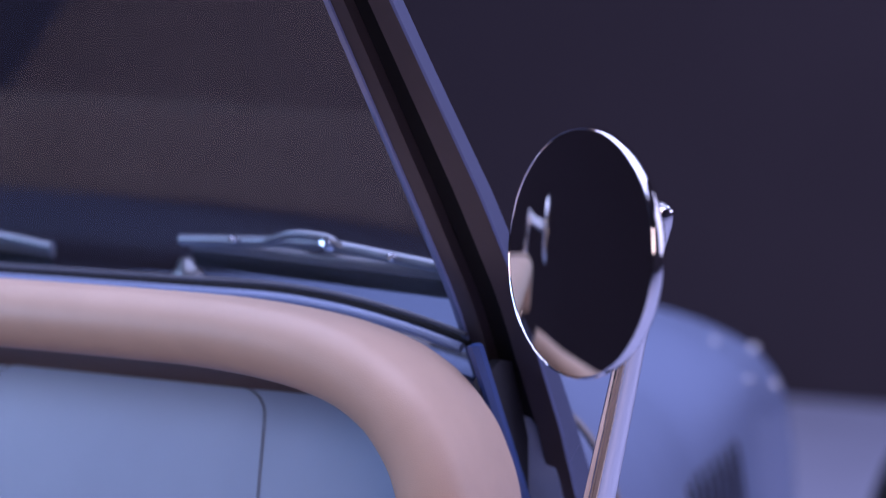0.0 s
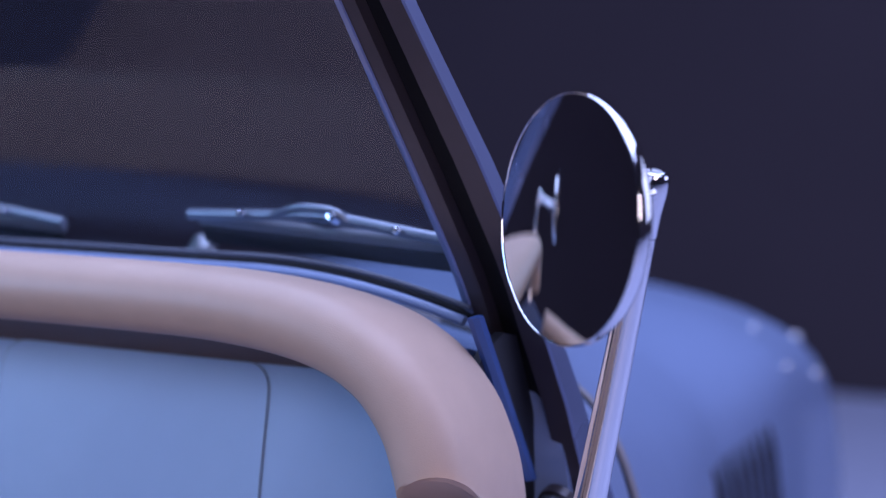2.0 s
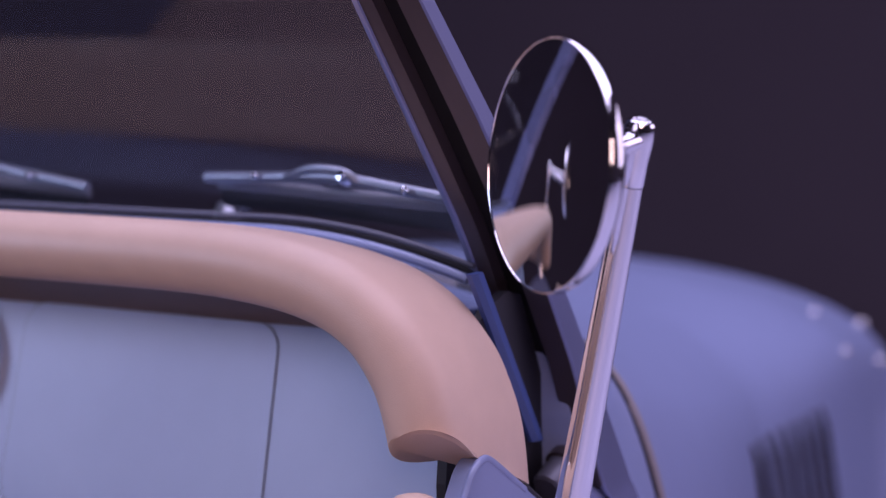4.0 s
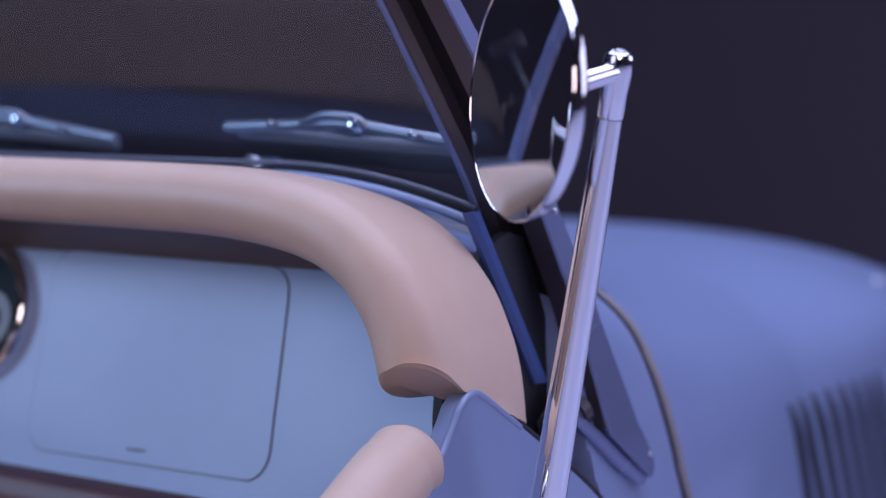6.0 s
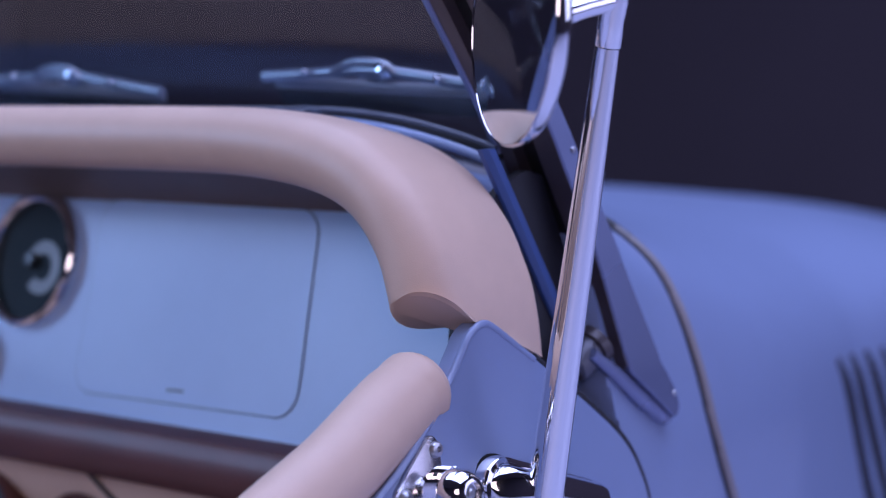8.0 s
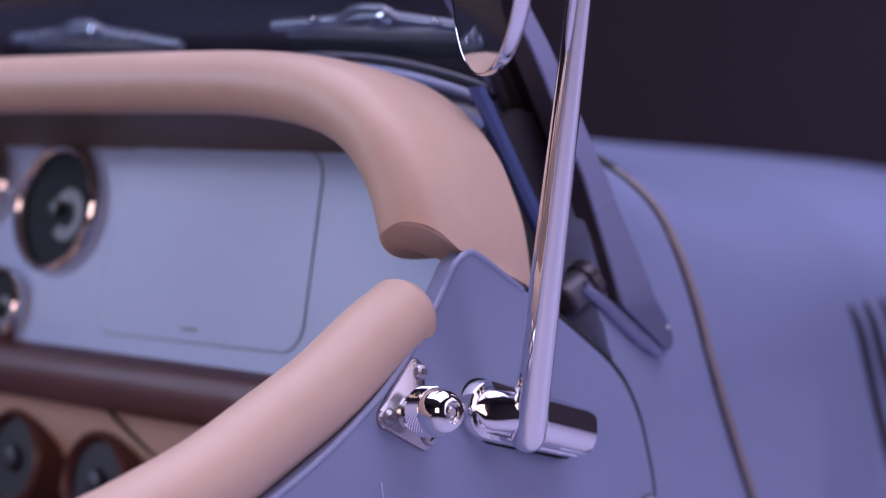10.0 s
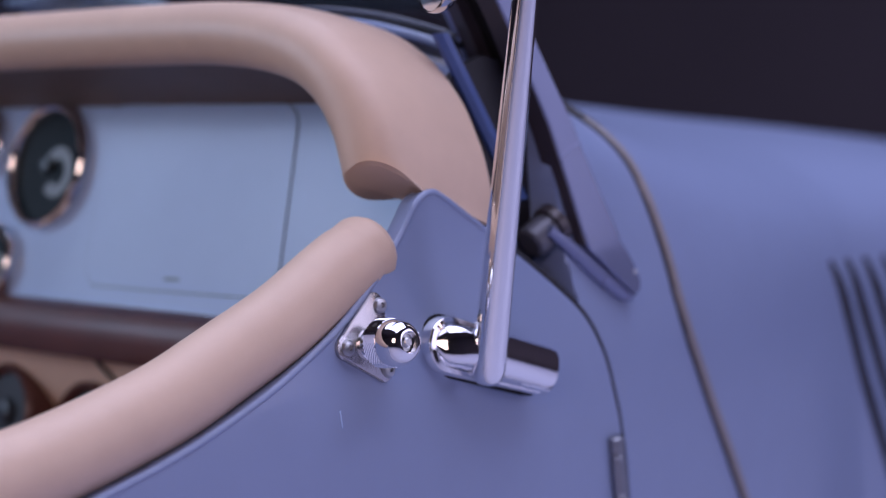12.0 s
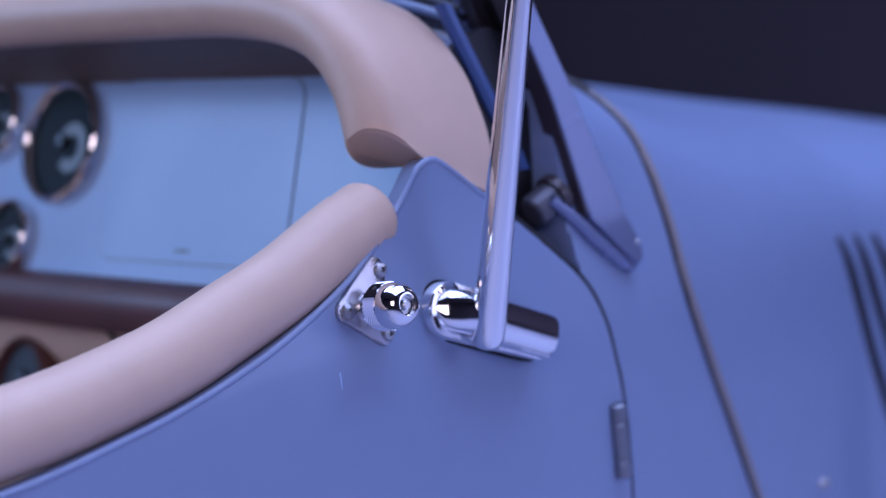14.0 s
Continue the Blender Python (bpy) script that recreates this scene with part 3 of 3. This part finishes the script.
# ---- door mirror ----
MC = Vector((0.6570, -0.0985, 1.139))
TOP = Vector((0.675, -0.041, 1.150))
R = 0.0585
MIRROR_RIM = [(0.980, 0.0001), (0.983, 0.0005), (0.988, 0.0006), (0.995, 0.0001), (0.999, -0.0010), (1.0, -0.0030), (0.991, -0.0054), (0.962, -0.0076), (0.88, -0.0098), (0.7, -0.0118), (0.45, -0.0130), (0.2, -0.0136), (0, -0.0138)]


def door_mirror(side, yaw):
    """A round mirror head and its arm; yaw: degrees by which it is turned towards the cockpit."""
    o = Vector((side * MC.x, MC.y, MC.z))
    t = Vector((side * TOP.x, TOP.y, TOP.z - 0.003))
    n = Vector((-side * math.sin(radians(yaw)), -math.cos(radians(yaw)), 0.1032)).normalized()
    head = part("mirror_shell", turned([(R * r, h) for r, h in MIRROR_RIM], o, n, 72), CHROME, car, "round chrome door mirror")
    part("mirror_glass", turned([(R * 0.983 * k / 12, 0.0014 - 0.0013 * (k / 12) ** 2) for k in range(13)], o, n, 72), MIRROR, head, "slightly domed mirror glass")
    part("mirror_arm", tube([o - n * 0.012, o.lerp(t, 0.5) - n * 0.010 + Vector((0, 0, 0.002)), t], [0.0062, 0.0052, 0.0052], 18), CHROME, head, "short chrome arm behind the mirror")


door_mirror(1, 31.9)
door_mirror(-1, 4.0)
FOOT = Vector((0.616, -0.035, 0.893))
axis = (TOP - FOOT).normalized()
pts = [FOOT + (TOP - FOOT) * f for f in (-0.068, -0.064, -0.052, -0.034, 0.0, 0.25, 0.5, 0.75, 0.9)]
stalk = part("mirror_stalk", tube(pts, [0.0030, 0.0062, 0.0086, 0.0098, 0.0098, 0.0088, 0.0078, 0.0069, 0.0064], 28), CHROME, car, "tapered polished chrome mirror stalk")
part("stalk_collar", turned([(0.0063, -0.026), (0.0066, -0.0255), (0.0067, -0.014), (0.0075, -0.004), (0.0078, 0.003), (0.0068, 0.0055), (0.0055, 0.006), (0.005, 0.0052), (0.0, 0.0055)], TOP, axis, 28), CHROME, stalk, "chrome collar with a capped top")
part("cap_screw", turned([(0.003, 0.0055), (0.003, 0.0068), (0.002, 0.0074), (0, 0.0074)], TOP, axis, 16), SATIN, stalk)

# bracket: a flanged base plate along the door with a domed bar on it
a, b = Vector((0.598, -0.066, 0.9045)), Vector((0.600, 0.0245, 0.8712))
d = (b - a).normalized()
BX = Vector((1, 0.08, 0.08)).normalized()
BZ = BX.cross(d).normalized()
if BZ.z < 0:
    BZ = -BZ
SPAN = (b - a).length


def stadium(grow, lift):
    """A flat-ended outline along the bracket, round at the rear and squarer in front."""
    r = 0.0150 + grow
    pts = []
    for k in range(17):
        t = math.pi / 2 + math.pi * k / 16
        pts.append(a + d * (0.015 + r * math.cos(t)) + BZ * r * math.sin(t) + BX * lift)
    for sgn in (-1, 1):
        for k in range(5):
            t = sgn * math.pi / 2 * (1 - k / 4) if sgn < 0 else math.pi / 2 * k / 4
            pts.append(a + d * (SPAN - 0.006 + (0.006 + grow) * math.cos(t)) + BZ * ((r * 0.90 - 0.006) * sgn + 0.006 * math.sin(t)) + BX * lift)
    return pts


bm, vs = sheet([stadium(-0.0005, -0.006), stadium(0.0012, -0.004), stadium(0.0012, 0.0035), stadium(0.0004, 0.0048), stadium(-0.0022, 0.0052), stadium(-0.0030, 0.0044)], True)
bracket = part("mirror_bracket", capped(bm, vs), CHROME, car, "chrome mirror bracket on the door skin")
part("bracket_gasket", capped(*sheet([stadium(0.0020, -0.008), stadium(0.0022, -0.0035), stadium(0.0012, -0.0030)], True)), RUBBER, bracket, "thin dark gasket")
rows = []
for i in range(25):
    f = i / 24
    u = 0.0035 + (SPAN - 0.0055) * f
    rise = 0.0165 * min(1.0, math.sin(min(f / 0.30, 1.0) * math.pi / 2)) ** 0.8 - 0.0035 * f
    half = 0.0116 * min(1.0, (1 - (1 - min(f / 0.13, 1.0)) ** 2)) ** 0.5 + 0.0026 * max(0.0, min(1.0, (f - 0.28) / 0.12)) - 0.0008 * f
    if i in (0, 24):
        rise, half = rise * 0.6, half * 0.9 + 0.002
    rows.append([a + d * u + BZ * half * math.copysign(abs(math.cos(t)) ** 0.75, math.cos(t)) + BX * (0.0040 + rise * math.sin(t) ** 0.8) for t in [math.pi * k / 16 for k in range(17)]])
bm, vs = sheet(rows)
bm.faces.new(vs[-1])
part("bracket_bar", bm, CHROME, bracket, "domed chrome bar that carries the stalk")
part("bracket_ridge", tube([a + d * (SPAN - 0.030) - BZ * 0.0122 + BX * 0.0110, a + d * (SPAN - 0.004) - BZ * 0.0118 + BX * 0.0102], 0.0010, 8), CHROME, bracket)


def mirrored(ob, parent):
    """The same part on the car's other side."""
    me = ob.data.copy()
    me.transform(Matrix.Diagonal((-1, 1, 1, 1)))
    me.flip_normals()
    twin = new(ob.name.split(".")[0], me)
    twin.parent = parent
    if "label" in ob:
        twin["label"] = ob["label"]
    for child in ob.children:
        mirrored(child, twin)
    return twin


for piece in (stalk, bracket):
    mirrored(piece, car)

# ---- side-screen fixing with a knurled knob ----
def on_door(y, z, lift=0.0):
    return Vector((flank(y, z) + 0.0035 + lift, y, z))


NX = Vector((1, -0.03, 0.12)).normalized()
tri = rounded([(-0.0945, 0.9415), (-0.1415, 0.9105), (-0.0965, 0.8830)], 0.0062, 6)
pl = part("fixing_plate", plate([on_door(p.x, p.y, -0.0008) for p in tri], NX, 0.0032), PLATE, car, "triangular chrome plate held by three screws")
for y, z in ((-0.0985, 0.9285), (-0.1285, 0.911), (-0.1005, 0.8945)):
    part("plate_screw", turned([(0, 0.0014), (0.0012, 0.0012), (0.0016, 0.0026), (0.0034, 0.0022), (0.0044, 0.0008), (0.0044, 0)], on_door(y, z, 0.0024), NX, 18), SATIN, pl, "domed screw")
KO = on_door(-0.1120, 0.9100, 0.002)
part("knob_neck", turned([(0.0085, 0), (0.0085, 0.003), (0.0068, 0.004), (0.0068, 0.012)], KO, NX, 24), CHROME, pl)
bm = bmesh.new()
axis = NX
u = axis.orthogonal().normalized()
v = axis.cross(u)
grid = []
for j in range(11):
    row = []
    for k in range(72):
        t = 2 * math.pi * k / 72
        r = 0.0126 + (0.0005 if (j + k) % 2 else -0.0003)
        row.append(KO + axis * (0.0105 + 0.0090 * j / 10) + r * (math.cos(t) * u + math.sin(t) * v))
    grid.append(row)
bm, vs = sheet(grid, True)
capped(bm, vs)
knob = part("knurled_knob", bm, CHROME, pl, "knurled chrome knob with domed end", smooth=False)
prof = [(0.0122, 0.0195), (0.0126, 0.0200), (0.0126, 0.0225), (0.0118, 0.0268), (0.0099, 0.0304), (0.0073, 0.0326), (0.0058, 0.0328), (0.0053, 0.0300), (0.0048, 0.0298)]
part("knob_dome", turned(prof, KO, NX, 36), CHROME, pl)
part("knob_bore", turned([(0.0053, 0.0296), (0.0028, 0.0296), (0.0028, 0.0315), (0.002, 0.0322), (0, 0.0322)], KO, NX, 20), SATIN, pl)
part("knob_hole", turned([(0.0016, 0.0002), (0, 0.0003)], KO + axis * 0.0145 + Vector((0.0, -0.55, 0.83)).normalized() * 0.0130, Vector((0, -0.55, 0.83)), 12), DARK, pl)

part("paint_scratch", plate([on_door(y, z, -0.0002) for y, z in ((-0.1402, 0.880), (-0.1388, 0.880), (-0.1390, 0.871), (-0.1399, 0.871))], NX, 0.0003), DASH_PAINT, door, "small pale upright mark")

# ---- bonnet details ----
def on_hood(y, z, lift=0.0):
    return Vector((shell(y, z) + lift, y, z))


for k in range(8):
    y0 = 0.491 + 0.041 * k
    n = 14
    ztop = 0.868 - 0.0045 * k
    rows, slot = [], []
    for i in range(n + 1):
        f = i / n
        z = ztop - 0.21 * f
        y = y0 + 0.125 * f
        bulge = 0.006 * min(1.0, f * 9) ** 0.5 * min(1.0, (1 - f) * 9) ** 0.5
        rows.append([on_hood(y + a, z, b) for a, b in ((0.0, bulge - 0.0012), (0.0004, bulge), (0.008, bulge * 0.85), (0.018, bulge * 0.45), (0.026, bulge * 0.12), (0.031, -0.0005))])
        slot.append([on_hood(y + a, z, b) for a, b in ((-0.010, 0.0004), (-0.004, 0.0012), (0.001, max(bulge - 0.0015, 0.0004)))])
    part("louvre", sheet(rows)[0], PAINT, hood)
    part("louvre_slot", sheet(slot)[0], STEEL, hood)


def catch(x, y, z, s=1.0):
    n = Vector((1, 0.2, 0.35)).normalized()
    return part("bonnet_catch", turned([(0, 0.010 * s), (0.004 * s, 0.009 * s), (0.007 * s, 0.005 * s), (0.008 * s, -0.02)], (x, y, z), n, 18), SATIN, hood, "small chrome bonnet catch")


for y, z, s in ((1.146, 0.846, 0.75), (1.112, 0.814, 0.7), (0.94, 0.856, 0.5), (0.988, 0.884, 0.5), (0.421, 0.684, 0.6)):
    catch(shell(y, z), y, z, s)

# ---- the rest of the car, which carries what is in view ----
rows = []
for i in range(21):
    u = i / 20
    y = -0.96 - 1.35 * u
    w, top = 0.66 * (1 - 0.55 * u ** 2.2), 0.93 - 0.34 * u ** 2
    rows.append([Vector((w * math.cos(t), y, 0.22 + (top - 0.22) * max(math.sin(t), 0) ** 0.45)) for t in [math.pi * k / 24 for k in range(25)]])
bm, vs = sheet(rows)
bm.faces.new(vs[-1])
part("rear_body", bm, PAINT, car, "pale blue-grey painted tail")
grid = [[Vector((-p.x, p.y, p.z)) for p in col] for col in door_grid(0.0)]
part("far_door", sheet(grid)[0], PAINT, car, "pale blue-grey painted low-cut door")
line2 = [Vector((-p.x, p.y, p.z)) for p in line_pad]
part("far_door_pad", tube(line2, 0.0215, 20), LEATHER, car, "cream leather padded roll along the far door")
part("underbody", block((1.08, 3.6, 0.12), pose(0, -0.35, 0.30), 0.03), RUBBER, car, "dark floor pan")


def seat(x):
    st = part("seat_back", block((0.46, 0.13, 0.56), pose(x, -0.82, 0.74, -14), 0.055), LEATHER, car, "cream leather bucket seat")
    part("seat_cushion", block((0.46, 0.48, 0.14), pose(x, -0.56, 0.45, 6), 0.05), LEATHER, st)


seat(0.30)
seat(-0.30)


def wheel(x, y):
    prof = [(0.20, -0.085), (0.29, -0.095), (0.32, -0.07), (0.325, 0.0), (0.32, 0.07), (0.29, 0.095), (0.20, 0.085)]
    t = part("wheel_tyre", turned(prof, (x, y, 0.325), (1, 0, 0), 40), RUBBER, car, "black road tyre")
    part("wheel_rim", turned([(0.205, -0.085), (0.20, -0.03), (0.06, 0.0), (0.05, 0.04), (0.0, 0.045)] if x > 0 else [(0.205, 0.085), (0.20, 0.03), (0.06, 0.0), (0.05, -0.04), (0.0, -0.045)], (x, y, 0.325), (1, 0, 0), 32), SATIN, t)
    part("axle", tube([(x * 0.6, y, 0.325), (x, y, 0.325)], 0.03, 12), SATIN, t)


for x, y in ((0.46, 1.72), (-0.46, 1.72), (0.60, -1.35), (-0.60, -1.35)):
    wheel(x, y)
